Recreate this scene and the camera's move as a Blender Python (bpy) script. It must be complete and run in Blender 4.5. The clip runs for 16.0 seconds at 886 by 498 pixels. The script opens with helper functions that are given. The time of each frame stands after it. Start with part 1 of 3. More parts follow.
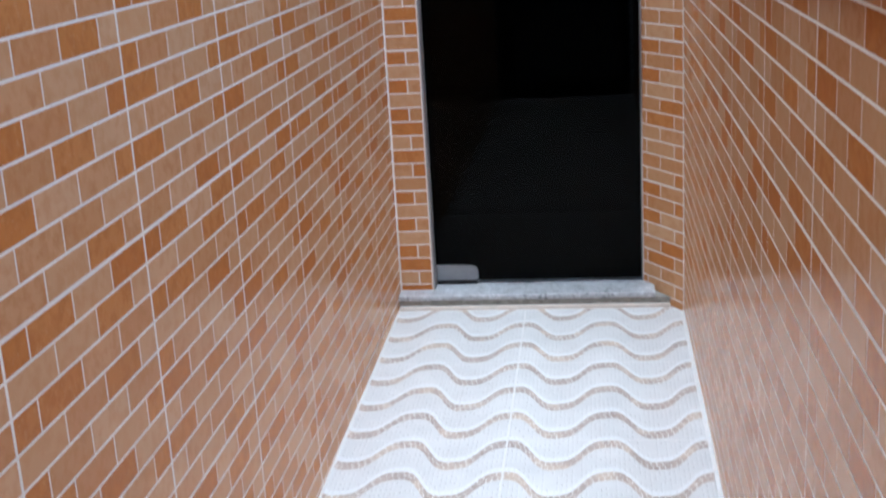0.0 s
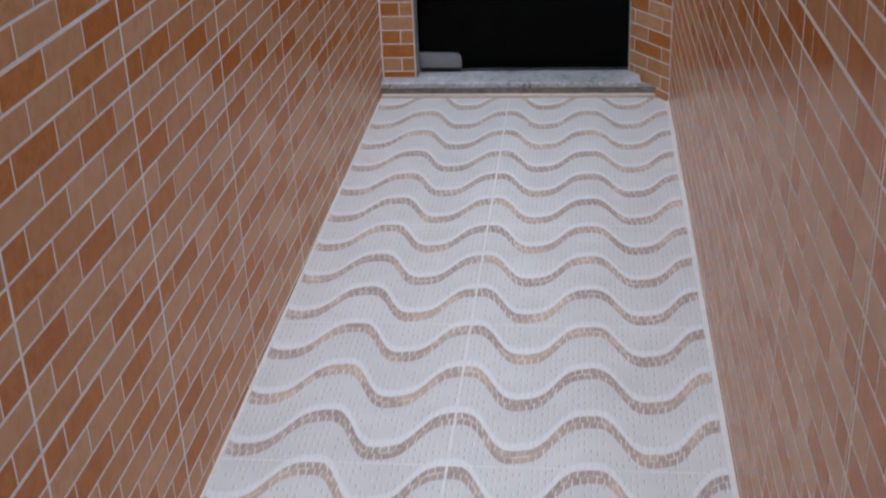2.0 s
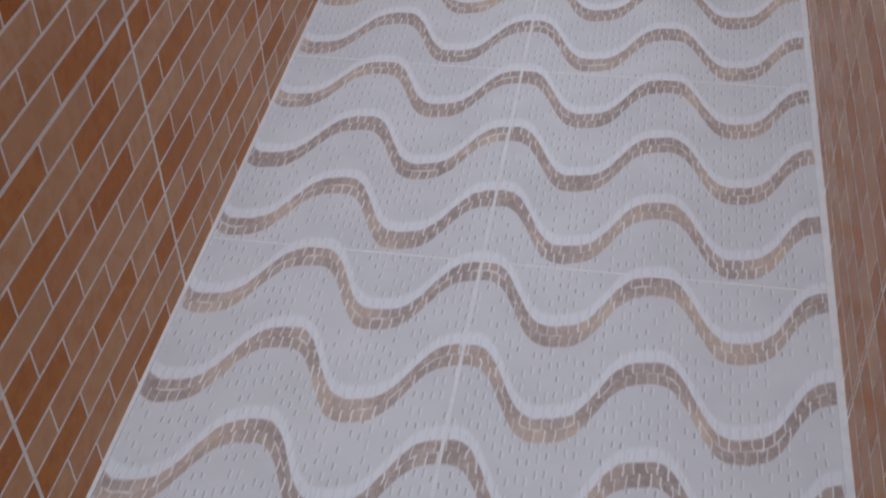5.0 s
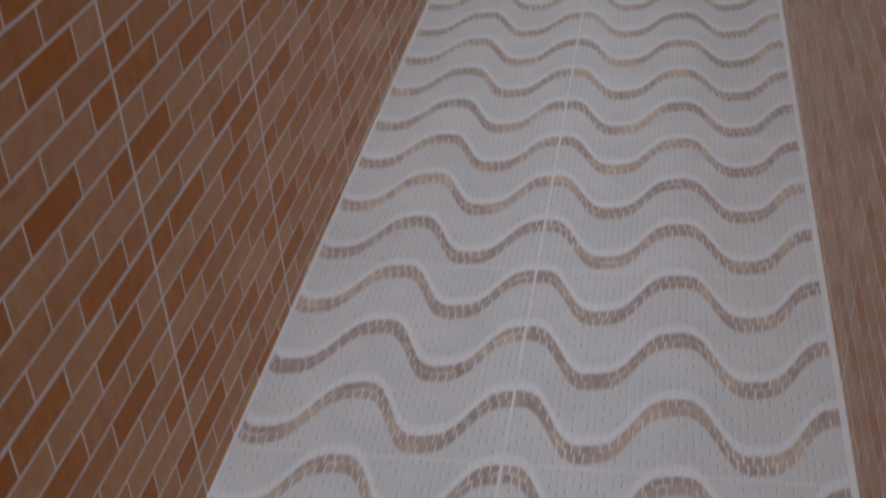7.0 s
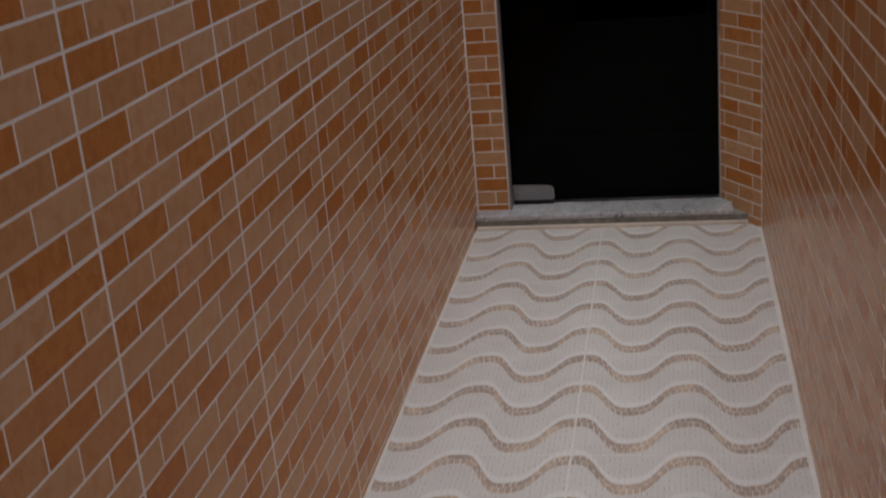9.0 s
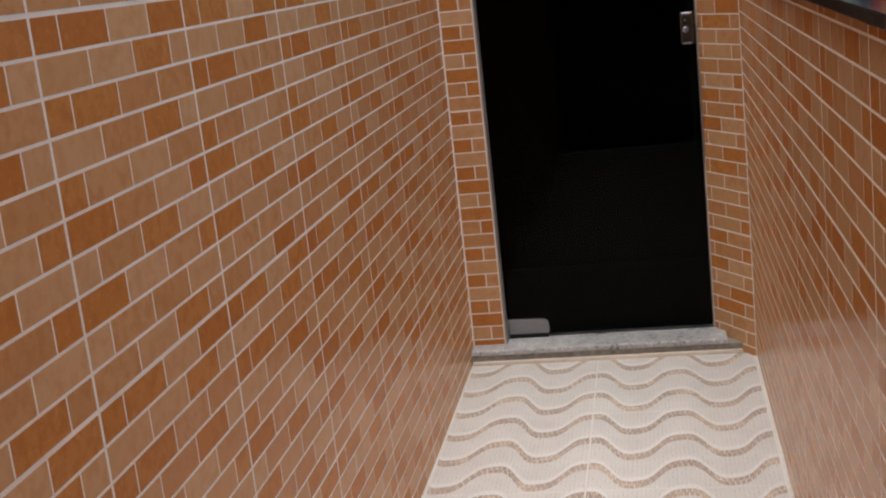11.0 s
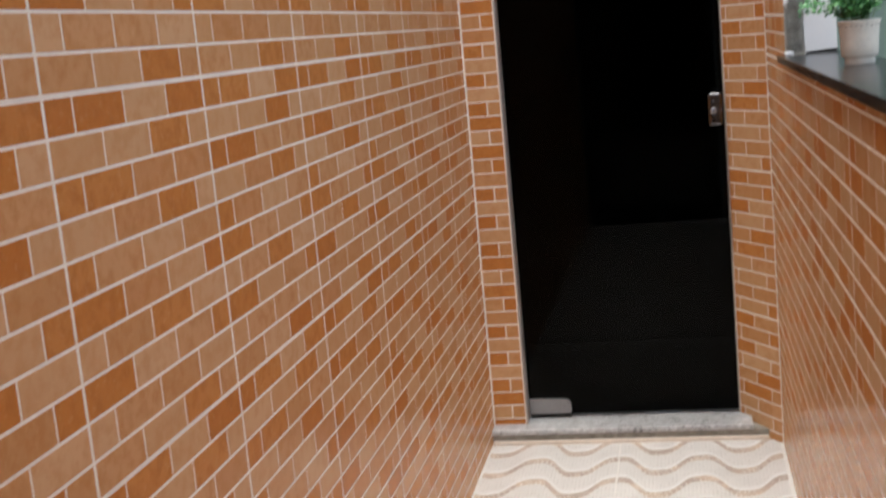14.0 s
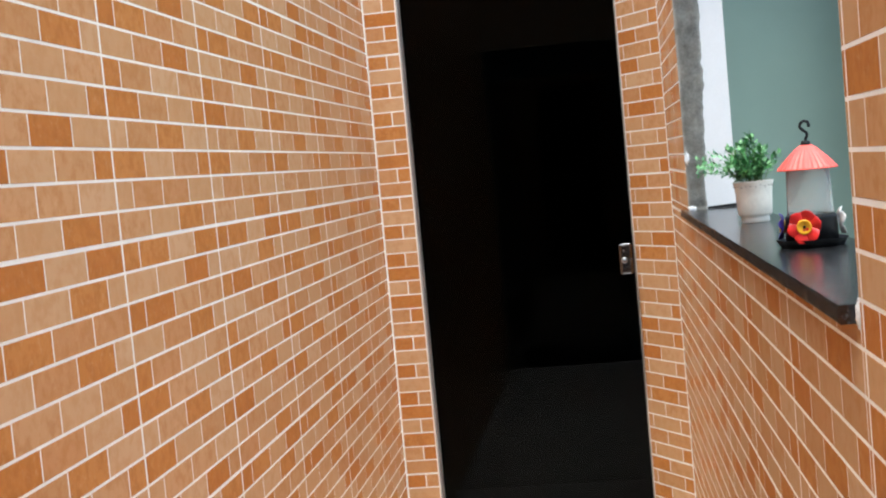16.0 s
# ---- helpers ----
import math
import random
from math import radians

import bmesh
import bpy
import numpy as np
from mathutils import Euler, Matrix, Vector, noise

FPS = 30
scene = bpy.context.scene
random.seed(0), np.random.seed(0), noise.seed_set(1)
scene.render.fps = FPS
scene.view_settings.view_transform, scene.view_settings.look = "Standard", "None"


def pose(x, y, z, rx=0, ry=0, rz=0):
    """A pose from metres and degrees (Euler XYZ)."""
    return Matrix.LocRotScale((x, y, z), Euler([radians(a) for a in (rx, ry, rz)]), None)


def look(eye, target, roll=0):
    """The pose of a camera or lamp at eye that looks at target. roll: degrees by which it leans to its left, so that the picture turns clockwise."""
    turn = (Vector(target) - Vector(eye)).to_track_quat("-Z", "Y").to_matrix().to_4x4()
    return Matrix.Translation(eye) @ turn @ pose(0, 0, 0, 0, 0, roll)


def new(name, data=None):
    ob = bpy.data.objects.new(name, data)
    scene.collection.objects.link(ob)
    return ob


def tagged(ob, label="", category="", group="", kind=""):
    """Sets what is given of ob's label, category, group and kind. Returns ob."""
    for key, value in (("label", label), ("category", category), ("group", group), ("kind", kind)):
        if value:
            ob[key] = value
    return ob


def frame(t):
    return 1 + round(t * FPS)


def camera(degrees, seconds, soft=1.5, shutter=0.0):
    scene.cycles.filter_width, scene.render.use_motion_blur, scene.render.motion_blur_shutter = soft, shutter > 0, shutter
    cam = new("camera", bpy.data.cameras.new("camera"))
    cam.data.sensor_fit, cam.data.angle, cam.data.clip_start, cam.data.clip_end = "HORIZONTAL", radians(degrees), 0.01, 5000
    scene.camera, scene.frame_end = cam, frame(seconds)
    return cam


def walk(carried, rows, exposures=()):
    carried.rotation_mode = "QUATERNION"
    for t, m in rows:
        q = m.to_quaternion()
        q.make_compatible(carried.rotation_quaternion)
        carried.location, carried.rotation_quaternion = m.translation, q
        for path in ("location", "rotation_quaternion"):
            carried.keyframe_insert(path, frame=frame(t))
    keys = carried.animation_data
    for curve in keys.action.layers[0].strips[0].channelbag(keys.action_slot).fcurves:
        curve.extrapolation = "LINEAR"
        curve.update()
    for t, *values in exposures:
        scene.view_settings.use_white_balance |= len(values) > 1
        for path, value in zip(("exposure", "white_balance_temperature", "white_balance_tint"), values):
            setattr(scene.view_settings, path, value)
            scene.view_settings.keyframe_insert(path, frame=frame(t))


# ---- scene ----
cam = camera(39.59, 16.0, soft=2.1, shutter=0.5)
PATH = [
    (0, (0.7788, -4.5601, 1.5425), (0.5295, -2.6525, 0.9958), -3.30),
    (0.5, (0.7792, -4.5576, 1.5242), (0.5534, -2.6766, 0.8832), -3.63),
    (1, (0.7757, -4.5552, 1.5070), (0.5674, -2.6987, 0.7928), -3.55),
    (1.5, (0.7724, -4.5448, 1.4941), (0.5604, -2.7152, 0.7146), -2.85),
    (2, (0.7761, -4.5494, 1.4792), (0.5535, -2.7513, 0.6323), -2.40),
    (2.5, (0.7800, -4.5587, 1.4660), (0.5362, -2.7880, 0.5686), -2.92),
    (3, (0.7783, -4.5722, 1.4506), (0.5230, -2.8458, 0.4735), -2.81),
    (3.5, (0.7728, -4.5738, 1.4254), (0.5030, -2.9114, 0.3467), -2.80),
    (4, (0.7577, -4.5761, 1.3922), (0.4828, -2.9988, 0.1936), -2.95),
    (4.2, (0.7377, -4.5829, 1.3701), (0.4673, -3.0415, 0.1248), -2.46),
    (6.3, (0.7513, -4.6016, 1.3735), (0.4253, -3.1356, 0.0526), -3.39),
    (6.5, (0.7537, -4.6025, 1.3810), (0.4169, -3.0703, 0.1404), -3.44),
    (7, (0.7578, -4.5962, 1.4247), (0.4113, -2.9422, 0.3550), -4.35),
    (7.5, (0.7643, -4.5979, 1.4586), (0.4019, -2.8618, 0.5342), -4.71),
    (8, (0.7659, -4.5971, 1.4843), (0.3966, -2.8120, 0.6617), -4.66),
    (8.5, (0.7677, -4.6028, 1.5031), (0.3945, -2.7793, 0.7712), -5.04),
    (9, (0.7756, -4.6131, 1.5216), (0.4044, -2.7575, 0.8744), -5.12),
    (9.5, (0.7850, -4.6263, 1.5386), (0.4285, -2.7466, 0.9558), -5.51),
    (10, (0.7901, -4.6395, 1.5533), (0.4244, -2.7347, 1.0654), -6.25),
    (12.5, (0.7782, -4.6126, 1.5712), (0.4664, -2.6843, 1.1420), -6.27),
    (13, (0.7853, -4.6254, 1.5665), (0.5129, -2.6873, 1.1551), -6.22),
    (13.5, (0.7688, -4.6193, 1.5688), (0.3731, -2.7038, 1.1515), -6.82),
    (14, (0.7944, -4.5774, 1.5895), (0.4030, -2.6459, 1.2488), -5.25),
    (14.5, (0.8286, -4.5736, 1.6158), (0.4633, -2.6234, 1.3644), -4.79),
    (15, (0.8372, -4.5921, 1.6303), (0.5490, -2.6194, 1.4714), -4.56),
    (15.5, (0.8240, -4.6228, 1.6313), (0.5617, -2.6443, 1.5028), -4.80),
    (16, (0.8236, -4.6392, 1.6314), (0.5712, -2.6593, 1.5041), -5.28),
]
EXPOSURES = [(0, 1.06, 4900, -2), (1, 0.72, 5000, 1), (2, 0.24, 5200, 5), (3, 0.0, 5250, 7), (4, -0.04, 5250, 7), (5.2, -0.14, 5250, 7), (6.5, -0.28, 5350, 7),
             (7, -0.56, 5500, 6), (8, -0.76, 5850, 6), (9, -0.46, 6050, 6), (9.5, 0.0, 6200, 7), (10, 0.16, 6400, 6), (12.5, 0.94, 6300, 5),
             (14, 0.96, 6300, 3), (14.5, 1.2, 6250, 0), (15, 1.46, 6200, -2), (16, 1.65, 6000, -3)]
walk(cam, [(t, look(eye, target, roll)) for t, eye, target, roll in PATH], EXPOSURES)

# ---- light: an overcast sky over the open passage ----
world = bpy.data.worlds.new("overcast_sky")
scene.world = world
world.use_nodes = True
wn = world.node_tree.nodes
sky = wn.new("ShaderNodeTexSky")
sky.sky_type = "NISHITA"
sky.sun_disc = False
sky.sun_elevation, sky.sun_rotation = radians(78), radians(168)
sky.air_density, sky.dust_density = 1.0, 4.0
world.node_tree.links.new(sky.outputs[0], wn["Background"].inputs[0])
wn["Background"].inputs[1].default_value = 0.15
sun = new("sun", bpy.data.lights.new("sun", "SUN"))
sun.data.energy, sun.data.angle, sun.data.color = 1.6, radians(45), (1.0, 0.96, 0.90)
sun.matrix_world = look((0.2, -2.9, 9.0), (0.5, -1.5, 0.0))

# ---- fitted plan ----
W = 1.097            # width of the passage
SLOPE = 0.0172       # the floor falls away from the door
TOP = 2.95          # top of the walls
COURSE = 0.0542     # height of a brick course
ZERO = 1.0155       # a level joint between wall tiles, every ten courses
TILE = 0.5445       # width of a wall tile: three and a half bricks
REAR = -5.90        # house front behind the camera
BACK = -5.20        # end of the passage walls
FLOOR_TILE = 0.602
SILL_TOP = 0.056    # granite threshold
HEAD = 2.66         # head of the door opening
JAMB = 0.04         # front of the narrow brick jamb
SPLAY = (Vector((0.954, 0.124, 0)), Vector((W, -0.100, 0)))
WIN_FAR, WIN_NEAR, WIN_SILL, WIN_HEAD = -0.885, -3.266, 1.443, 2.45


# ---- materials ----
def nodes_of(name):
    m = bpy.data.materials.new(name)
    m.use_nodes = True
    t = m.node_tree
    return m, t, t.nodes["Principled BSDF"]


def link(t, a, b):
    t.links.new(a, b)


def node(t, kind, **values):
    n = t.nodes.new(kind)
    for key, value in values.items():
        n.inputs[key].default_value = value
    return n


def math_node(t, op, a, b=None, c=None):
    n = t.nodes.new("ShaderNodeMath")
    n.operation = op
    for i, v in enumerate((a, b, c)):
        if v is None:
            continue
        if isinstance(v, (int, float)):
            n.inputs[i].default_value = v
        else:
            link(t, v, n.inputs[i])
    return n.outputs[0]


def mix(t, fac, a, b):
    n = t.nodes.new("ShaderNodeMix")
    n.data_type = "RGBA"
    for socket, v in ((n.inputs[0], fac), (n.inputs[6], a), (n.inputs[7], b)):
        if isinstance(v, (int, float)):
            socket.default_value = v
        elif isinstance(v, tuple):
            socket.default_value = (*v, 1)
        else:
            link(t, v, socket)
    return n.outputs[2]


def ramp(t, fac, stops, constant=False):
    n = t.nodes.new("ShaderNodeValToRGB")
    e = n.color_ramp.elements
    if constant:
        n.color_ramp.interpolation = "CONSTANT"
    while len(e) < len(stops):
        e.new(0.5)
    for el, (p, c) in zip(e, stops):
        el.position, el.color = p, (*c, 1)
    link(t, fac, n.inputs[0])
    return n.outputs[0]


def noise_tex(t, scale, detail=4, rough=0.6, vector=None):
    n = node(t, "ShaderNodeTexNoise", Scale=scale, Detail=detail, Roughness=rough)
    if vector is None:
        vector = t.nodes.new("ShaderNodeNewGeometry").outputs["Position"]
    link(t, vector, n.inputs["Vector"])
    return n.outputs["Fac"]


def bump(t, bsdf, height, strength, distance=0.002):
    n = node(t, "ShaderNodeBump", Strength=strength, Distance=distance)
    link(t, height, n.inputs["Height"])
    link(t, n.outputs[0], bsdf.inputs["Normal"])


def plain(name, colour, rough=0.5, metal=0.0, spread=0.12, scale=20, relief=0.15, fine=160):
    """A surface with mottling at two scales and a little relief."""
    m, t, b = nodes_of(name)
    big, small = noise_tex(t, scale), noise_tex(t, fine, 3)
    both = math_node(t, "ADD", math_node(t, "MULTIPLY", big, 0.65), math_node(t, "MULTIPLY", small, 0.35))
    low = tuple(c * (1 - spread) for c in colour)
    high = tuple(min(1, c * (1 + spread)) for c in colour)
    link(t, ramp(t, both, [(0.3, low), (0.7, high)]), b.inputs["Base Color"])
    b.inputs["Metallic"].default_value = metal
    r = node(t, "ShaderNodeMapRange")
    r.inputs["To Min"].default_value, r.inputs["To Max"].default_value = max(0, rough - 0.07), min(1, rough + 0.07)
    link(t, big, r.inputs["Value"])
    link(t, r.outputs[0], b.inputs["Roughness"])
    bump(t, b, both, relief)
    return m


def brick_material(name, by_object, tones, deep):
    m, t, b = nodes_of(name)
    if by_object:
        pick = t.nodes.new("ShaderNodeObjectInfo").outputs["Random"]
    else:
        pick = t.nodes.new("ShaderNodeNewGeometry").outputs["Random Per Island"]
    tone = ramp(t, pick, [(k / len(tones), c) for k, c in enumerate(tones)], True)
    shift = t.nodes.new("ShaderNodeVectorMath")         # each brick has clouding of its own
    shift.operation = "ADD"
    far = t.nodes.new("ShaderNodeCombineXYZ")
    link(t, math_node(t, "MULTIPLY", pick, 40.0), far.inputs[0])
    link(t, t.nodes.new("ShaderNodeNewGeometry").outputs["Position"], shift.inputs[0])
    link(t, far.outputs[0], shift.inputs[1])
    cloud = noise_tex(t, 36, 4, 0.6, shift.outputs[0])
    vein = noise_tex(t, 70, 4, 0.7, shift.outputs[0])
    grain = noise_tex(t, 140, 2)
    n = t.nodes.new("ShaderNodeClamp")
    link(t, math_node(t, "MULTIPLY", math_node(t, "SUBTRACT", cloud, 0.44), 5.5), n.inputs[0])
    col = mix(t, math_node(t, "MULTIPLY", n.outputs[0], 0.62), tone, deep)
    n2 = t.nodes.new("ShaderNodeClamp")
    link(t, math_node(t, "MULTIPLY", math_node(t, "SUBTRACT", vein, 0.55), 5.0), n2.inputs[0])
    col = mix(t, math_node(t, "MULTIPLY", n2.outputs[0], 0.30), col, (0.68, 0.440, 0.235))
    col = mix(t, math_node(t, "MULTIPLY", grain, 0.16), col, (0.62, 0.40, 0.23))
    link(t, col, b.inputs["Base Color"])
    r = node(t, "ShaderNodeMapRange")
    r.inputs["To Min"].default_value, r.inputs["To Max"].default_value = 0.13, 0.24
    link(t, cloud, r.inputs["Value"])
    link(t, r.outputs[0], b.inputs["Roughness"])
    b.inputs["IOR"].default_value = 1.2
    b.inputs["Specular IOR Level"].default_value = 0.22
    bump(t, b, math_node(t, "ADD", cloud, math_node(t, "MULTIPLY", grain, 0.15)), 0.07, 0.0015)
    return m


def floor_material():
    """White matt tile with rows of wavy mosaic bands pressed into it."""
    m, t, b = nodes_of("wave_tile")
    pos = t.nodes.new("ShaderNodeNewGeometry").outputs["Position"]
    xyz = t.nodes.new("ShaderNodeSeparateXYZ")
    link(t, pos, xyz.inputs[0])
    x, y = xyz.outputs[0], xyz.outputs[1]
    ang = math_node(t, "MULTIPLY", math_node(t, "SUBTRACT", x, 0.4975), 2 * math.pi / 0.2975)
    wave = math_node(t, "ADD", math_node(t, "MULTIPLY", math_node(t, "COSINE", ang), 0.0767),
                     math_node(t, "MULTIPLY", math_node(t, "COSINE", math_node(t, "MULTIPLY", ang, 3.0)), -0.0072))
    wave = math_node(t, "ADD", wave, math_node(t, "MULTIPLY", math_node(t, "SINE", math_node(t, "MULTIPLY", ang, 2.0)), 0.004))
    jitter = math_node(t, "MULTIPLY", math_node(t, "SUBTRACT", noise_tex(t, 45, 2), 0.5), 0.008)
    row = math_node(t, "ADD", math_node(t, "SUBTRACT", y, wave), jitter)
    turn = math_node(t, "DIVIDE", math_node(t, "ADD", row, 2.6935 + 0.1003 + 200.6), 0.2006)
    off = math_node(t, "MULTIPLY", math_node(t, "SUBTRACT", math_node(t, "FRACT", turn), 0.5), 0.2006)   # metres from the band's middle

    def fade(value, a, b, lo=0.0, hi=1.0):
        r = node(t, "ShaderNodeMapRange")
        for key, v in (("From Min", a), ("From Max", b), ("To Min", lo), ("To Max", hi)):
            r.inputs[key].default_value = v
        link(t, value, r.inputs["Value"])
        return r.outputs[0]

    def dice(a, b):
        c = t.nodes.new("ShaderNodeCombineXYZ")
        link(t, a, c.inputs[0])
        link(t, b, c.inputs[1])
        w = t.nodes.new("ShaderNodeTexWhiteNoise")
        w.noise_dimensions = "2D"
        link(t, c.outputs[0], w.inputs["Vector"])
        return w.outputs["Value"]

    band = fade(math_node(t, "ABSOLUTE", off), 0.0265, 0.0205)
    halo = fade(math_node(t, "ABSOLUTE", math_node(t, "SUBTRACT", off, 0.037)), 0.019, 0.009)
    # two lines of little stones in each band, parted by pale upright gaps
    upper = math_node(t, "GREATER_THAN", off, 0.001)
    line = math_node(t, "ADD", math_node(t, "MULTIPLY", math_node(t, "FLOOR", turn), 2.0), upper)
    col_x = math_node(t, "ADD", math_node(t, "DIVIDE", math_node(t, "ADD", x, math_node(t, "MULTIPLY", jitter, 1.2)), 0.0165), math_node(t, "MULTIPLY", line, 0.37))
    along = math_node(t, "ABSOLUTE", math_node(t, "SUBTRACT", math_node(t, "FRACT", col_x), 0.5))
    toss = dice(math_node(t, "FLOOR", col_x), line)
    stone = ramp(t, toss, [(0.0, (0.27, 0.195, 0.155)), (0.3, (0.45, 0.34, 0.265)), (0.6, (0.27, 0.200, 0.170)), (1.0, (0.56, 0.45, 0.35))])
    drift = noise_tex(t, 6, 2)
    pale = ramp(t, drift, [(0.40, (0.30, 0.225, 0.195)), (0.52, (0.40, 0.30, 0.25)), (0.62, (0.62, 0.48, 0.35))])
    stone = mix(t, 0.6, stone, pale)
    stone = mix(t, math_node(t, "MULTIPLY", fade(noise_tex(t, 90, 2), 0.45, 0.7), 0.35), stone, (0.66, 0.60, 0.53))
    gap = math_node(t, "MULTIPLY", fade(along, 0.38, 0.47), fade(toss, 0.10, 0.72, 0.10, 1.0))
    split = math_node(t, "MULTIPLY", fade(math_node(t, "ABSOLUTE", math_node(t, "SUBTRACT", off, 0.001)), 0.0040, 0.0010), fade(noise_tex(t, 24, 1), 0.48, 0.62, 0.0, 0.6))
    gap = math_node(t, "MAXIMUM", gap, split)
    stone = mix(t, gap, stone, (0.84, 0.82, 0.80))
    # short upright nicks, dark with a pale flank, all over the white field
    lane = math_node(t, "DIVIDE", math_node(t, "ADD", x, math_node(t, "MULTIPLY", jitter, 0.6)), 0.0135)
    lane_no = math_node(t, "FLOOR", lane)
    rise = math_node(t, "ADD", math_node(t, "DIVIDE", y, 0.031), math_node(t, "MULTIPLY", dice(lane_no, lane_no), 7.0))
    lot = dice(lane_no, math_node(t, "FLOOR", rise))
    short = math_node(t, "GREATER_THAN", math_node(t, "FRACT", rise), math_node(t, "ADD", 0.25, math_node(t, "MULTIPLY", lot, 0.4)))
    short = math_node(t, "MULTIPLY", short, math_node(t, "GREATER_THAN", lot, 0.30))
    side = math_node(t, "FRACT", lane)
    nick = math_node(t, "MULTIPLY", short, fade(math_node(t, "ABSOLUTE", math_node(t, "SUBTRACT", side, 0.45)), 0.13, 0.04))
    flank = math_node(t, "MULTIPLY", short, fade(math_node(t, "ABSOLUTE", math_node(t, "SUBTRACT", side, 0.68)), 0.18, 0.05))
    white = ramp(t, noise_tex(t, 7, 5), [(0.3, (0.62, 0.617, 0.617)), (0.7, (0.71, 0.706, 0.706))])
    white = mix(t, math_node(t, "MULTIPLY", flank, 0.55), white, (0.82, 0.82, 0.82))
    white = mix(t, math_node(t, "MULTIPLY", nick, fade(lot, 0.3, 1.0, 0.3, 0.9)), white, (0.36, 0.34, 0.34))
    white = mix(t, math_node(t, "MULTIPLY", halo, 0.57), white, (0.84, 0.855, 0.875))
    white = mix(t, math_node(t, "MULTIPLY", math_node(t, "MULTIPLY", halo, fade(along, 0.38, 0.48)), 0.5), white, (0.62, 0.62, 0.63))
    col = mix(t, math_node(t, "MULTIPLY", band, 0.88), white, stone)
    link(t, col, b.inputs["Base Color"])
    b.inputs["Roughness"].default_value = 0.42
    h = math_node(t, "SUBTRACT", math_node(t, "MULTIPLY", halo, 0.6), math_node(t, "MULTIPLY", nick, 0.5))
    h = math_node(t, "SUBTRACT", h, math_node(t, "MULTIPLY", math_node(t, "MULTIPLY", gap, band), 0.5))
    h = math_node(t, "ADD", h, math_node(t, "MULTIPLY", noise_tex(t, 120, 3), 0.2))
    bump(t, b, h, 0.45, 0.0012)
    return m


def granite(name, colours, rough, scale=260):
    m, t, b = nodes_of(name)
    speck = noise_tex(t, scale, 2, 0.8)
    cloud = noise_tex(t, scale / 9, 5, 0.7)
    both = math_node(t, "ADD", math_node(t, "MULTIPLY", speck, 0.55), math_node(t, "MULTIPLY", cloud, 0.45))
    link(t, ramp(t, both, [(0.36, colours[0]), (0.47, colours[1]), (0.53, colours[1]), (0.66, colours[2])]), b.inputs["Base Color"])
    b.inputs["Roughness"].default_value = rough
    return m


def clear(name, colour, rough=0.0, ior=1.45):
    m, t, b = nodes_of(name)
    b.inputs["Base Color"].default_value = (*colour, 1)
    b.inputs["Transmission Weight"].default_value = 1.0
    b.inputs["Roughness"].default_value = rough
    b.inputs["IOR"].default_value = ior
    return m


BRICK_TONES = {"L": [(0.59, 0.350, 0.185), (0.62, 0.380, 0.212), (0.57, 0.325, 0.163), (0.60, 0.362, 0.196)],
               "M": [(0.56, 0.300, 0.142), (0.53, 0.272, 0.120), (0.58, 0.316, 0.155), (0.54, 0.260, 0.112)],
               "D": [(0.51, 0.196, 0.045), (0.54, 0.224, 0.062), (0.48, 0.170, 0.036), (0.52, 0.206, 0.053)]}
BRICK_DEEP = {"L": (0.53, 0.275, 0.120), "M": (0.46, 0.200, 0.065), "D": (0.40, 0.135, 0.028)}
M_BRICK = {k: brick_material("glazed_brick", True, v, BRICK_DEEP[k]) for k, v in BRICK_TONES.items()}
M_BRICKS = {k: brick_material("glazed_brick_field", False, v, BRICK_DEEP[k]) for k, v in BRICK_TONES.items()}
# light, middle and dark bricks of one printed tile, course by course
PRINT = ("MLDM", "LMML", "DLMD", "LMDL", "DMLD", "DMLM", "LMDL", "DDMM", "LLDL", "DDLD")
M_GROUT = plain("white_grout", (0.86, 0.83, 0.78), 0.6, spread=0.10, scale=9)
M_FLOOR = floor_material()
M_FILLET = plain("pinkish_grout", (0.67, 0.60, 0.53), 0.7, spread=0.12, scale=30, relief=0.4)
M_JOINT = plain("floor_joint", (0.76, 0.75, 0.74), 0.7, spread=0.10, scale=30)
M_MORTAR = plain("bare_mortar", (0.29, 0.28, 0.255), 0.85, spread=0.48, scale=26, relief=1.0, fine=130)
M_PLASTER = plain("white_plaster", (0.68, 0.68, 0.69), 0.7, spread=0.05, scale=6)
M_GREEN = plain("sage_green_paint", (0.205, 0.278, 0.236), 0.6, spread=0.06, scale=3)
M_THRESH = granite("grey_granite", [(0.12, 0.125, 0.14), (0.47, 0.485, 0.515), (0.78, 0.80, 0.83)], 0.3, 80)
M_BLACKSTONE = granite("dark_granite", [(0.003, 0.003, 0.004), (0.008, 0.008, 0.009), (0.085, 0.085, 0.090)], 0.22, 230)
M_BLACKSTONE.node_tree.nodes["Principled BSDF"].inputs["Specular IOR Level"].default_value = 0.90
M_GLASS = clear("dark_door_glass", (0.006, 0.0063, 0.006), 0.0, 1.16)
M_FILM = plain("dark_film_glass", (0.16, 0.155, 0.15), 0.03, metal=1.0, spread=0.03, relief=0.0)
M_STEEL = plain("satin_aluminium", (0.30, 0.31, 0.33), 0.32, metal=0.85, spread=0.10, scale=60, relief=0.05)
M_CHROME = plain("chrome", (0.15, 0.145, 0.15), 0.09, metal=1.0, spread=0.08, scale=50, relief=0.02)
M_EDGE = plain("tile_edge_grey", (0.34, 0.32, 0.31), 0.5, spread=0.15, scale=40)
M_RUBBER_GAP = plain("black_rubber_and_gap_shade", (0.012, 0.012, 0.012), 0.7)
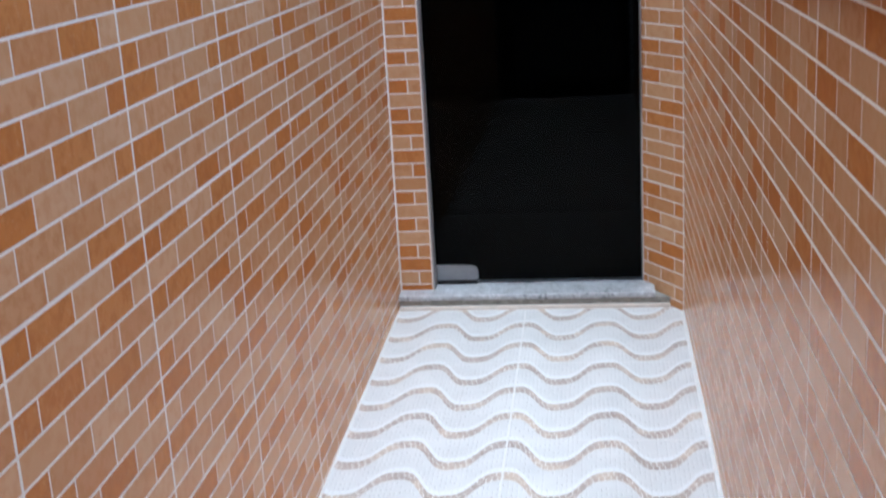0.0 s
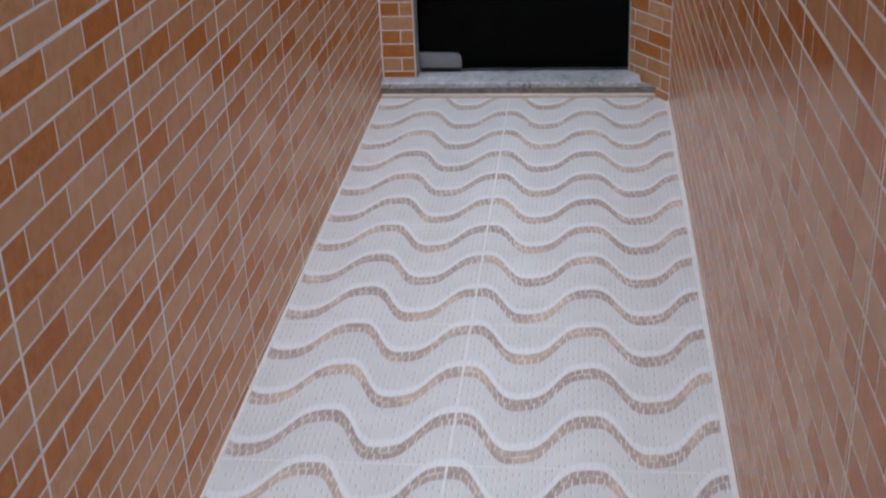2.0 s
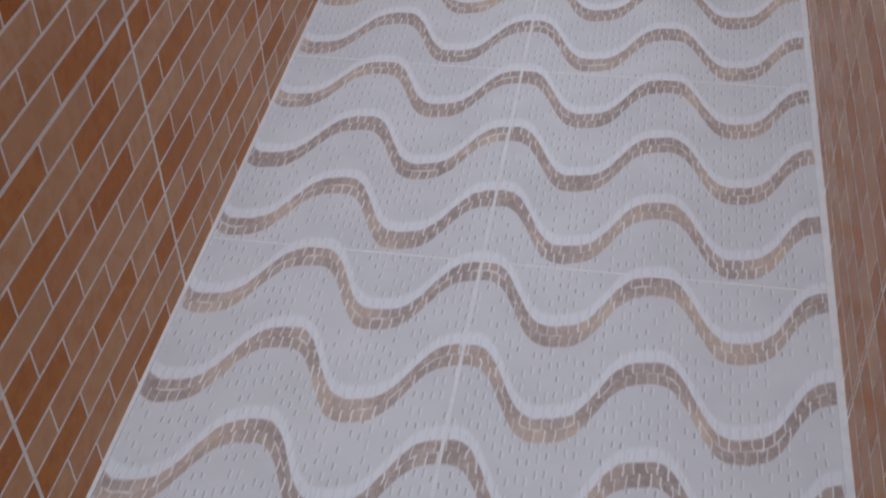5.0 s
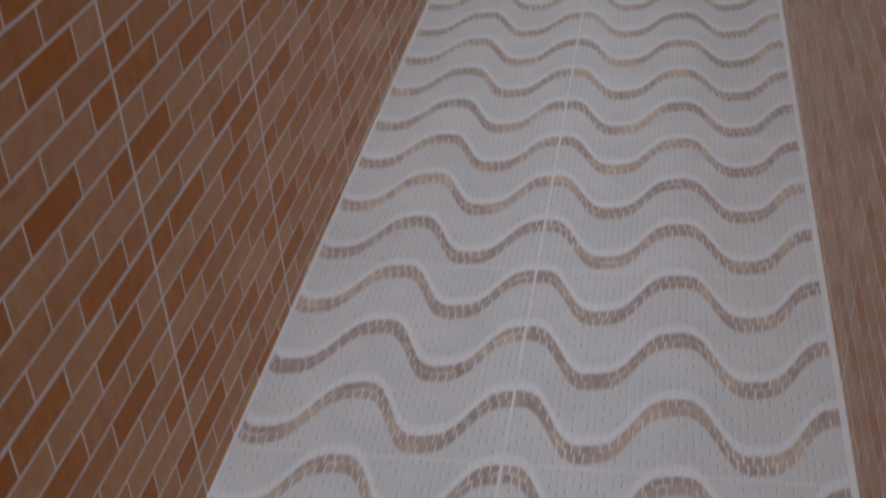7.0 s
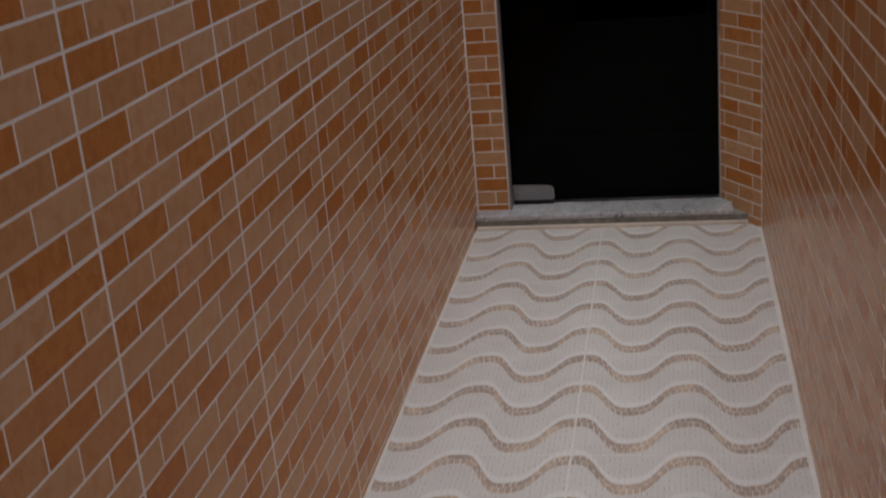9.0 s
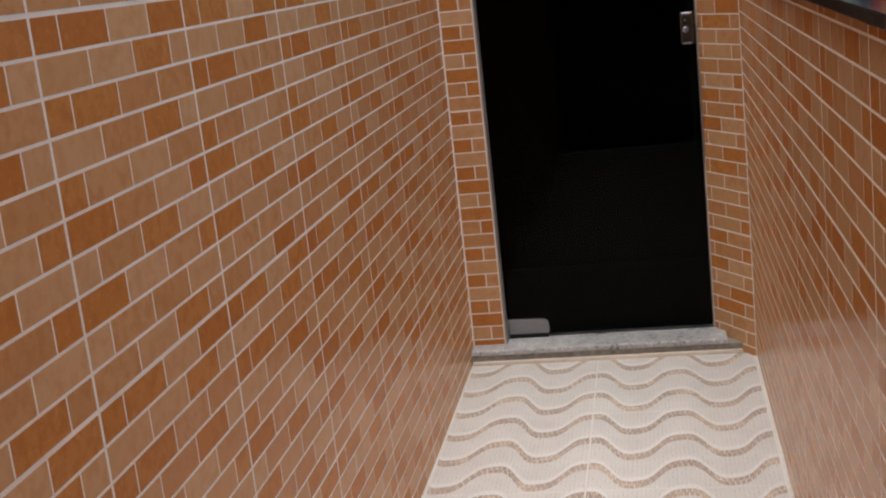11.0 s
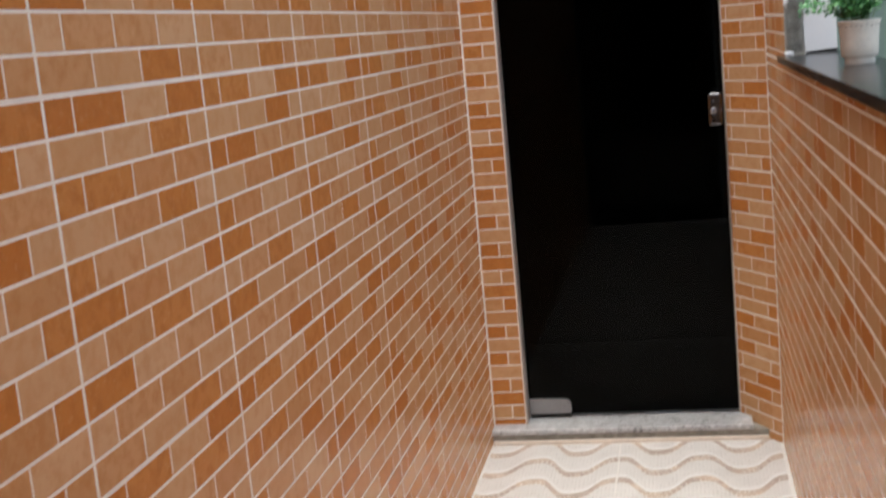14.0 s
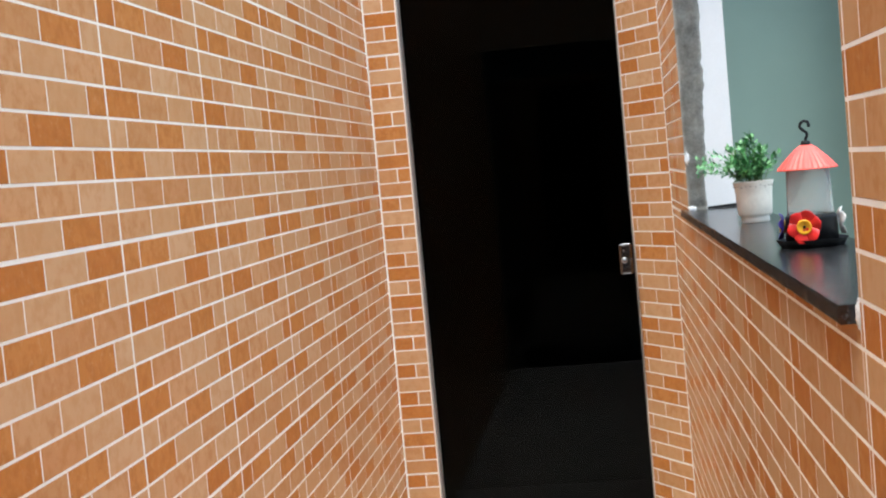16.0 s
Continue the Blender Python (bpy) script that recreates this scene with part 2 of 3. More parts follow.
# near-black colour stands in for the lack of light in the rooms
M_DARK = plain("unlit_room_darkness", (0.03, 0.03, 0.03), 0.8)
M_FRAME = plain("black_door_frame", (0.015, 0.015, 0.016), 0.5)
M_GROUND = plain("courtyard_concrete", (0.30, 0.29, 0.28), 0.85, spread=0.2, scale=4)


# ---- mesh helpers ----
def part(name, bm, material, parent=None, label="", smooth=False):
    me = bpy.data.meshes.new(name)
    bm.to_mesh(me)
    bm.free()
    me.materials.append(material)
    if smooth:
        for p in me.polygons:
            p.use_smooth = True
    ob = new(name, me)
    if parent is not None:
        ob.parent = parent
    return tagged(ob, label)


def add_box(bm, a, b, bevel=0.0, segments=2):
    got = bmesh.ops.create_cube(bm, size=1)["verts"]
    for v in got:
        v.co = Vector([a[i] + (b[i] - a[i]) * (v.co[i] + 0.5) for i in range(3)])
    if bevel:
        es = list({e for v in got for e in v.link_edges})
        bmesh.ops.bevel(bm, geom=es, offset=bevel, segments=segments, affect="EDGES", profile=0.5)
    return bm


def box(a, b, bevel=0.0, segments=2):
    return add_box(bmesh.new(), a, b, bevel, segments)


def lathe(profile, n=40, centre=(0, 0, 0), pleat=0.0, pleats=0):
    bm = bmesh.new()
    rings = []
    for r, z in profile:
        ring = []
        for i in range(n):
            a = 2 * math.pi * i / n
            k = r * (1 + pleat * math.cos(a * pleats)) if pleats else r
            ring.append(bm.verts.new((centre[0] + k * math.cos(a), centre[1] + k * math.sin(a), centre[2] + z)))
        rings.append(ring)
    for p, q in zip(rings, rings[1:]):
        for i in range(n):
            bm.faces.new((p[i], p[(i + 1) % n], q[(i + 1) % n], q[i]))
    bm.faces.new(rings[0][::-1])
    bm.faces.new(rings[-1])
    bmesh.ops.recalc_face_normals(bm, faces=bm.faces)
    return bm


def tube(points, radius, sides=8, taper=1.0):
    bm = bmesh.new()
    pts = [Vector(p) for p in points]
    rings = []
    for i, p in enumerate(pts):
        d = (pts[min(i + 1, len(pts) - 1)] - pts[max(i - 1, 0)]).normalized()
        a = d.orthogonal().normalized()
        if rings:
            a = (last - d * last.dot(d)).normalized()
        last = a
        c = d.cross(a)
        r = radius * (1 + (taper - 1) * i / (len(pts) - 1))
        rings.append([bm.verts.new(p + r * (math.cos(2 * math.pi * k / sides) * a + math.sin(2 * math.pi * k / sides) * c)) for k in range(sides)])
    for p, q in zip(rings, rings[1:]):
        for k in range(sides):
            bm.faces.new((p[k], p[(k + 1) % sides], q[(k + 1) % sides], q[k]))
    bm.faces.new(rings[0][::-1])
    bm.faces.new(rings[-1])
    return bm


# ---- brick-faced wall tiles ----
PROUD, CHAMFER = 0.0003, 0.0004
BRICK_QUADS = [(4, 5, 6, 7), (0, 1, 5, 4), (1, 2, 6, 5), (2, 3, 7, 6), (3, 0, 4, 7)]
brick_meshes = {}


def brick_verts(w, h):
    c = CHAMFER
    return [(0, 0, 0), (w, 0, 0), (w, h, 0), (0, h, 0), (c, c, PROUD), (w - c, c, PROUD), (w - c, h - c, PROUD), (c, h - c, PROUD)]


def brick_mesh(w, h, tone):
    key = (round(w, 4), round(h, 4), tone)
    if key not in brick_meshes:
        me = bpy.data.meshes.new("brick")
        me.from_pydata(brick_verts(*key[:2]), [], BRICK_QUADS)
        me.materials.append(M_BRICK[tone])
        brick_meshes[key] = me
    return brick_meshes[key]


def brick_layout(u0, u1, z0, z1, first_joint, tile=TILE):
    """Bricks (u, z, width, height, tone) of a field of wall tiles; first_joint: where one upright tile joint lies."""
    out = []
    unit = tile / 3.5
    r0, r1 = math.floor((z0 - ZERO) / COURSE), math.ceil((z1 - ZERO) / COURSE)
    k0, k1 = math.floor((u0 - first_joint) / tile), math.ceil((u1 - first_joint) / tile)
    for r in range(r0, r1):
        low = 0.0038 if r % 10 == 0 else 0.0026
        high = 0.0038 if r % 10 == 9 else 0.0026
        a, b = max(z0, ZERO + r * COURSE + low), min(z1, ZERO + (r + 1) * COURSE - high)
        if b - a < 0.006:
            continue
        for k in range(k0, k1):
            base = first_joint + k * tile
            cuts = [0, 0.51, 1.51, 2.5, 3.5] if r % 2 else [0, 1, 2, 2.98, 3.5]
            for n, (p, q) in enumerate(zip(cuts, cuts[1:])):
                l = base + p * unit + (0.0038 if p == 0 else 0.0021)
                m = base + q * unit - (0.0038 if q == 3.5 else 0.0021)
                l, m = max(l, u0), min(m, u1)
                if m - l > 0.006:
                    out.append((l, a, m - l, b - a, PRINT[r % 10][n]))
    return out


def face_matrix(origin, u, n):
    u, n = Vector(u).normalized(), Vector(n).normalized()
    m = Matrix.Identity(4)
    for i, v in enumerate((u, Vector((0, 0, 1)), n)):
        m.col[i][:3] = v
    m.col[3][:3] = origin
    return m


def lay_bricks(wall, m, layout, near, limit=300):
    """near(u, z): whether a brick is laid as a piece of its own; the rest become one field."""
    verts, faces, slots, count = [], [], [], 0
    for u, z, w, h, tone in layout:
        if count < limit and near(u + w / 2, z + h / 2):
            ob = new("brick", brick_mesh(w, h, tone))
            ob.parent = wall
            ob.matrix_basis = m @ Matrix.Translation((u, z, 0))
            count += 1
        else:
            n = len(verts)
            verts += [m @ Vector((x + u, y + z, d)) for x, y, d in brick_verts(w, h)]
            faces += [[n + i for i in q] for q in BRICK_QUADS]
            slots += ["LMD".index(tone)] * len(BRICK_QUADS)
    if verts:
        me = bpy.data.meshes.new("brick_field")
        me.from_pydata(verts, [], faces)
        for tone in "LMD":
            me.materials.append(M_BRICKS[tone])
        me.polygons.foreach_set("material_index", slots)
        ob = new("brick_field", me)
        ob.parent = wall
        tagged(ob, kind="stuff")


# ---- the setting ----
wall_left = part("wall_1", box((-0.20, BACK, -0.4), (0, 0.20, TOP)), M_GROUT)
tagged(wall_left, "long wall faced with glazed brick-pattern ceramic tiles", "wall", kind="structure")

bm = bmesh.new()
for a, b in (((W, BACK, -0.4), (W + 0.05, -0.100, WIN_SILL - 0.03)), ((W, BACK, WIN_SILL - 0.03), (W + 0.05, WIN_NEAR, WIN_HEAD)),
             ((W, WIN_FAR, WIN_SILL - 0.03), (W + 0.05, -0.100, WIN_HEAD)), ((W, BACK, WIN_HEAD), (W + 0.05, -0.100, TOP))):
    add_box(bm, a, b)
wall_right = part("wall_2", bm, M_GROUT)
tagged(wall_right, "brick-tiled wall with a wide unglazed window opening", "wall", kind="structure")
bm = bmesh.new()
X0, X1 = W + 0.05, W + 0.143
for a, b in (((X0, BACK, -0.4), (X1, 0.35, WIN_SILL - 0.03)), ((X0, BACK, WIN_SILL - 0.03), (X1, WIN_NEAR, WIN_HEAD)),
             ((X0, WIN_FAR, WIN_SILL - 0.03), (X1, 0.35, WIN_HEAD)), ((X0, BACK, WIN_HEAD), (X1, 0.35, TOP))):
    add_box(bm, a, b)
part("plaster_layer", bm, M_PLASTER, wall_right, "white painted plaster outer layer")

# end wall round the door: narrow jamb, splayed jamb, lintel
wall_end = part("wall_3", box((0, JAMB, -0.1), (0.134, 0.20, HEAD)), M_GROUT)
tagged(wall_end, "brick-tiled end wall round a tall glass door", "wall", kind="structure")
bm = bmesh.new()
quad = [SPLAY[0], SPLAY[1], Vector((W, 0.35, 0)), Vector((0.954, 0.35, 0))]
lo = [bm.verts.new((v.x, v.y, -0.3)) for v in quad]
hi = [bm.verts.new((v.x, v.y, TOP)) for v in quad]
bm.faces.new(lo)
bm.faces.new(hi[::-1])
for i in range(4):
    bm.faces.new((lo[i], lo[(i + 1) % 4], hi[(i + 1) % 4], hi[i]))
bmesh.ops.recalc_face_normals(bm, faces=bm.faces)
part("splayed_jamb", bm, M_GROUT, wall_end)
part("lintel", box((0, JAMB, HEAD), (0.954, 0.20, TOP)), M_GROUT, wall_end)

# house front behind the camera, past the end of the passage, with its own dark glass door
wall_back = part("wall_4", add_box(add_box(box((-1.6, REAR - 0.2, 2.62), (2.7, REAR, 4.4)), (-1.6, REAR - 0.2, -0.6), (-0.09, REAR, 2.62)), (1.09, REAR - 0.2, -0.6), (2.7, REAR, 2.62)), M_GROUT)
tagged(wall_back, "brick-tiled house front above a dark glass door", "wall", kind="structure")

# sloping floor: joint bed and one piece for each tile
bm = bmesh.new()
ends = []
for y in (BACK - 0.2, 0.0):
    for x in (0, W):
        for z in (-0.15, -0.0008):
            ends.append(bm.verts.new((x, y, SLOPE * y + z)))
for q in ((0, 1, 3, 2), (4, 6, 7, 5), (1, 5, 7, 3), (0, 2, 6, 4), (0, 4, 5, 1), (2, 3, 7, 6)):
    bm.faces.new([ends[i] for i in q])
bmesh.ops.recalc_face_normals(bm, faces=bm.faces)
floor = part("floor", bm, M_JOINT)
tagged(floor, "sloping floor of white tiles with wavy beige mosaic bands", "floor", kind="structure")
tile_meshes = {}
for x0, x1 in ((0.004, 0.4965), (0.5015, W - 0.012)):
    for k in range(9):
        y1 = 0.009 - k * FLOOR_TILE
        y0 = max(y1 - FLOOR_TILE + 0.004, BACK + 0.003)
        key = (round(x1 - x0, 4), round(y1 - y0, 4))
        if key not in tile_meshes:
            bm = box((0, -key[1], -0.008), (key[0], 0, 0), 0.0012, 1)
            for v in bm.verts:
                v.co.z += SLOPE * v.co.y
            me = bpy.data.meshes.new("floor_tile")
            bm.to_mesh(me)
            bm.free()
            me.materials.append(M_FLOOR)
            tile_meshes[key] = me
        ob = new("floor_tile", tile_meshes[key])
        ob.parent = floor
        ob.matrix_basis = pose(x0, y1, SLOPE * y1)
for x, wide in ((0.0, 0.007), (W - 0.013, 0.013)):
    bm = box((x, BACK, 0), (x + wide, -0.09, 0.003))
    for v in bm.verts:
        v.co.z += SLOPE * v.co.y
    part("grout_line", bm, M_JOINT, floor, "white grout line along the wall")

bm = bmesh.new()
lines = []
for i in range(81):
    x = 0.002 + 0.992 * i / 80
    r = 0.004 * noise.noise((x * 22, 0, 0)) + 0.003 * noise.noise((x * 70, 2, 0))
    chip = 0.003 * max(0.0, noise.noise((x * 35, 7, 0)))
    ring = [(-0.031 + r, 0.035 + chip), (-0.034 + r, 0.038 + chip), (-0.034 + 0.6 * r, 0.052 - chip), (-0.031 + 0.6 * r, SILL_TOP), (0.22, SILL_TOP), (0.22, 0.035)]
    lines.append([bm.verts.new((x, y, z)) for y, z in ring])
for a, b in zip(lines, lines[1:]):
    for k in range(6):
        bm.faces.new((a[k], a[(k + 1) % 6], b[(k + 1) % 6], b[k]))
bm.faces.new(lines[0])
bm.faces.new(lines[-1][::-1])
bmesh.ops.recalc_face_normals(bm, faces=bm.faces)
threshold = part("door_sill", bm, M_THRESH)
tagged(threshold, "grey speckled granite threshold with a chipped front edge", "threshold", kind="structure")
part("mortar_bed", box((0.002, -0.027, -0.02), (1.06, 0.10, 0.0348)), M_MORTAR, threshold, "shadowed grey mortar bed")
bm = box((0.004, -0.048, -0.006), (1.05, -0.0275, 0.013), 0.005, 2)
part("grout_fillet", bm, M_FILLET, threshold, "pinkish grout strip along the floor")

# courtyard beyond the window; behind both doors, added rooms coloured near-black to look unlit
ground = part("ground", box((-60, -60, -0.75), (60, 60, -0.55)), M_GROUND)
tagged(ground, "grey concrete ground of the yard outside", "ground", kind="structure")
green = part("wall_5", box((X1, 0.75, -0.55), (6.5, 0.95, 3.6)), M_GREEN)
tagged(green, "plain sage green painted wall of the neighbouring house", "wall", kind="structure")
for label, y0, y1 in (("room behind the glass door, coloured near-black as if unlit", 0.36, 3.2), ("unseen room behind the passage, coloured near-black as if unlit", REAR - 3.0, REAR - 0.21)):
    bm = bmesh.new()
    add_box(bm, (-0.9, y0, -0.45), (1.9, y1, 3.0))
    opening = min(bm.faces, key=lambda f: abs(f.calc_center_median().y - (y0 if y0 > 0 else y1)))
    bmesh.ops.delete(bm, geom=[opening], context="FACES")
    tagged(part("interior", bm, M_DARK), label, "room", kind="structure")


# ---- the glass door ----
door = new("glass_door")
door.location = (0.134, 0.12, SILL_TOP)
tagged(door, "dark frameless tempered glass door, closed, on a granite threshold", "door")


def under(ob, parent):
    """Keeps a part where it was built while its thing stands at its own base."""
    ob.parent = parent
    ob.matrix_parent_inverse = Matrix.Translation(parent.location).inverted()
    return ob


under(part("glass_pane", box((0.136, 0.116, 0.070), (0.949, 0.126, HEAD - 0.01), 0.001), M_GLASS), door)
bm = bmesh.new()
outline = [(0.137, 0.075), (0.298, 0.075), (0.305, 0.081), (0.304, 0.106), (0.301, 0.122), (0.292, 0.131), (0.274, 0.135), (0.150, 0.138), (0.137, 0.138)]
for y0, y1 in ((0.104, 0.1155), (0.1265, 0.138)):
    f0 = [bm.verts.new((x, y0, z)) for x, z in outline]
    f1 = [bm.verts.new((x, y1, z)) for x, z in outline]
    bm.faces.new(f0)
    bm.faces.new(f1[::-1])
    for i in range(len(outline)):
        j = (i + 1) % len(outline)
        bm.faces.new((f0[i], f1[i], f1[j], f0[j]))
bmesh.ops.recalc_face_normals(bm, faces=bm.faces)
bmesh.ops.bevel(bm, geom=[e for e in bm.edges if e.calc_face_angle(0) > 1.2], offset=0.002, segments=2, affect="EDGES")
under(part("patch_hinge", bm, M_STEEL, None, "rounded satin aluminium corner hinge"), door)
under(part("hinge_pivot", box((0.140, 0.11, SILL_TOP), (0.300, 0.132, 0.0745), 0.001), M_RUBBER_GAP, None, "black pivot strip"), door)

lock = under(part("lock_case", box((0.889, 0.098, 1.166), (0.9485, 0.1155, 1.293), 0.014, 5), M_CHROME, None, "chrome lock case"), door)
cyl = lathe([(0.0, 0), (0.0125, 0), (0.0125, 0.007), (0.0105, 0.009), (0.0, 0.009)], 24)
bmesh.ops.transform(cyl, matrix=pose(0.912, 0.0985, 1.226, 90, 0, 0), verts=cyl.verts)
ob = part("lock_cylinder", cyl, M_STEEL, None, "round key cylinder", True)
ob.parent = lock
# the slot's dark hollow is a small solid black block
part("key_slot", box((0.9105, 0.0882, 1.221), (0.9135, 0.0896, 1.231)), M_RUBBER_GAP, lock)
part("screw", lathe([(0.0, 0.0), (0.003, 0.0), (0.003, 0.001), (0.0, 0.0013)], 12), M_STEEL, lock).matrix_basis = pose(0.912, 0.0982, 1.262, 90, 0, 0)
under(part("latch_bar", box((0.925, 0.094, 1.2245), (0.9475, 0.0975, 1.2285), 0.001), M_CHROME, None, "thin chrome latch"), door)
under(part("strike_channel", box((0.9495, 0.108, 0.72), (0.9535, 0.136, 1.12), 0.0008), M_STEEL), door)
edge = part("tile_edge", box((0.1315, JAMB - 0.0009, SILL_TOP), (0.1365, 0.103, HEAD), 0.001), M_EDGE, wall_end, "grey cut tile edge")
v = (SPLAY[1] - SPLAY[0]).normalized()
edge2 = box((-0.0045, -0.004, SILL_TOP), (0.0, 0.02, HEAD), 0.001)
part("tile_edge", edge2, M_EDGE, wall_end).matrix_basis = pose(SPLAY[0].x, SPLAY[0].y, 0)

# dark door behind the camera
back_door = new("glass_door")
back_door.location = (-0.09, REAR, -0.56)
tagged(back_door, "dark glass door in a black frame, closed", "door")
for a, b in (((-0.09, REAR - 0.12, -0.56), (-0.03, REAR - 0.03, 2.35)), ((1.03, REAR - 0.12, -0.56), (1.09, REAR - 0.03, 2.35)), ((-0.09, REAR - 0.12, 2.35), (1.09, REAR - 0.03, 2.62))):
    under(part("door_frame", box(a, b, 0.003, 1), M_FRAME), back_door)
under(part("glass_pane", box((-0.03, REAR - 0.08, -0.55), (1.03, REAR - 0.07, 2.35)), M_FILM), back_door)

# ---- window opening: dark granite ledge, bare mortar reveal ----
bm = bmesh.new()
lines = []
for i in range(201):
    y = WIN_NEAR + 0.020 + (WIN_FAR + 0.05 - WIN_NEAR) * i / 200
    r = 0.0018 * noise.noise((y * 16, 3, 0)) + 0.0010 * noise.noise((y * 60, 5, 0))
    nick = 0.006 * max(0.0, noise.noise((y * 26, 9, 0)) - 0.15)
    ring = [(1.0795 + r + nick, WIN_SILL - 0.022), (1.077 + r, WIN_SILL - 0.019 + nick), (1.077 + 0.5 * r, WIN_SILL - 0.003), (1.0795 + 0.5 * r, WIN_SILL), (1.272, WIN_SILL), (1.272, WIN_SILL - 0.022)]
    lines.append([bm.verts.new((x, y, z)) for x, z in ring])
for a, b in zip(lines, lines[1:]):
    for k in range(6):
        bm.faces.new((a[k], a[(k + 1) % 6], b[(k + 1) % 6], b[k]))
bm.faces.new(lines[0])
bm.faces.new(lines[-1][::-1])
bmesh.ops.recalc_face_normals(bm, faces=bm.faces)
ledge = part("window_sill", bm, M_BLACKSTONE)
tagged(ledge, "polished dark granite window ledge with a chipped front edge", "window sill", kind="structure")

bm = bmesh.new()
rng = random.Random(5)
rows, cols = 90, 8
grid = []
for i in range(rows + 1):
    z = WIN_SILL + (WIN_HEAD - WIN_SILL) * i / rows
    reach = 0.052 + 0.022 * min(1.0, (z - WIN_SILL) / 0.45) + 0.007 * noise.noise((0, 0, z * 14)) + 0.006 * noise.noise((3, 0, z * 45))
    line = []
    for j in range(cols + 1):
        x = W - 0.001 + reach * j / cols
        d = 0.006 + 0.007 * noise.noise((x * 55, 1, z * 28)) + 0.0035 * noise.noise((x * 150, 5, z * 120))
        if j in (0, cols):
            d = 0.0006
        line.append(bm.verts.new((x, WIN_FAR - max(0.0005, d), z)))
    grid.append(line)
for i in range(rows):
    for j in range(cols):
        bm.faces.new((grid[i][j], grid[i][j + 1], grid[i + 1][j + 1], grid[i + 1][j]))
bmesh.ops.solidify(bm, geom=list(bm.verts) + list(bm.edges) + list(bm.faces), thickness=0.003)
bmesh.ops.recalc_face_normals(bm, faces=bm.faces)
part("mortar_reveal", bm, M_MORTAR, wall_right, "rough bare grey mortar edge", True)
bm = bmesh.new()
for o, size in (((W + 0.011, WIN_FAR - 0.005, WIN_SILL + 0.005), (0.013, 0.004, 0.007)), ((W + 0.006, WIN_FAR - 0.006, WIN_SILL + 0.155), (0.007, 0.003, 0.016))):
    for vv in bmesh.ops.create_icosphere(bm, subdivisions=4, radius=1)["verts"]:
        c = vv.co * (1 + 0.45 * noise.noise(vv.co * 1.6 + Vector(o) * 7) + 0.15 * noise.noise(vv.co * 5))
        vv.co = Vector((c.x * size[0], c.y * size[1], c.z * size[2])) + Vector(o)
# shade inside the open joint, put on as a thin black strip
gap = box((W + 0.056, WIN_FAR - 0.002, WIN_SILL + 0.0005), (X1, WIN_FAR - 0.0003, WIN_SILL + 0.003))
for v in gap.verts:
    v.co.z += (0.004 + 0.004 * (v.co.x - W - 0.056) / 0.082 if v.co.z > WIN_SILL + 0.001 else 0.0)
part("open_joint", gap, M_RUBBER_GAP, wall_right, "open joint above the ledge, its shade drawn as a black strip")
part("cement_smear", bm, M_PLASTER, wall_right, "smears of white cement", True)
bm = bmesh.new()
for vv in bmesh.ops.create_icosphere(bm, subdivisions=5, radius=1)["verts"]:
    c = vv.co * (1 + 0.35 * noise.noise(vv.co * 2.2) + 0.15 * noise.noise(vv.co * 7))
    vv.co = Vector((W + 0.0005 + c.x * 0.004, WIN_NEAR + 0.003 + c.y * 0.006, WIN_SILL - 0.010 + c.z * 0.017))
part("cement_seam", bm, M_PLASTER, wall_right, "white cement seam at the ledge's end", True)

# ---- potted plant on the ledge ----
M_POT = plain("cream_ceramic", (0.66, 0.62, 0.55), 0.35, spread=0.10, scale=45, relief=0.1)
M_SOIL = plain("dark_soil", (0.03, 0.022, 0.015), 0.95, spread=0.4, scale=200)
M_STEM = plain("green_stem", (0.09, 0.15, 0.04), 0.6)


def leaf_material():
    m, t, b = nodes_of("small_green_leaves")
    pick = t.nodes.new("ShaderNodeNewGeometry").outputs["Random Per Island"]
    link(t, ramp(t, pick, [(0.0, (0.016, 0.070, 0.018)), (0.4, (0.040, 0.165, 0.040)), (0.75, (0.100, 0.290, 0.085)), (1.0, (0.290, 0.520, 0.250))]), b.inputs["Base Color"])
    b.inputs["Roughness"].default_value = 0.4
    b.inputs["Subsurface Weight"].default_value = 0.0
    return m


M_LEAF = leaf_material()
plant = new("potted_plant")
plant.location = (1.190, -1.69, WIN_SILL)
tagged(plant, "small leafy green plant in a cream ceramic pot on the ledge", "plant")
part("pot", lathe([(0.0, 0), (0.031, 0), (0.0325, 0.002), (0.0325, 0.012), (0.031, 0.014), (0.0375, 0.018), (0.0395, 0.022), (0.0415, 0.060),
                   (0.0435, 0.085), (0.0465, 0.094), (0.0470, 0.097), (0.0450, 0.097), (0.0415, 0.090), (0.040, 0.080), (0.0, 0.080)], 48), M_POT, plant, "cream glazed pot with a stepped foot", True)
bm = bmesh.new()
rng = random.Random(11)
for k in range(24):
    s = bmesh.ops.create_icosphere(bm, subdivisions=1, radius=0.0022)["verts"]
    a = 2 * math.pi * k / 24
    o = Vector((0.0438 * math.cos(a), 0.0438 * math.sin(a), 0.0855 + 0.002 * math.sin(k * 2.4)))
    for v in s:
        v.co = Vector((v.co.x, v.co.y, v.co.z * 0.8)) + o
part("relief_band", bm, plain("worn_relief_paint", (0.27, 0.23, 0.19), 0.5), plant, "worn raised ornament under the rim", True)
part("soil", lathe([(0.0, 0.0805), (0.0398, 0.0805), (0.038, 0.087), (0.02, 0.091), (0.0, 0.092)], 24), M_SOIL, plant, "", True)


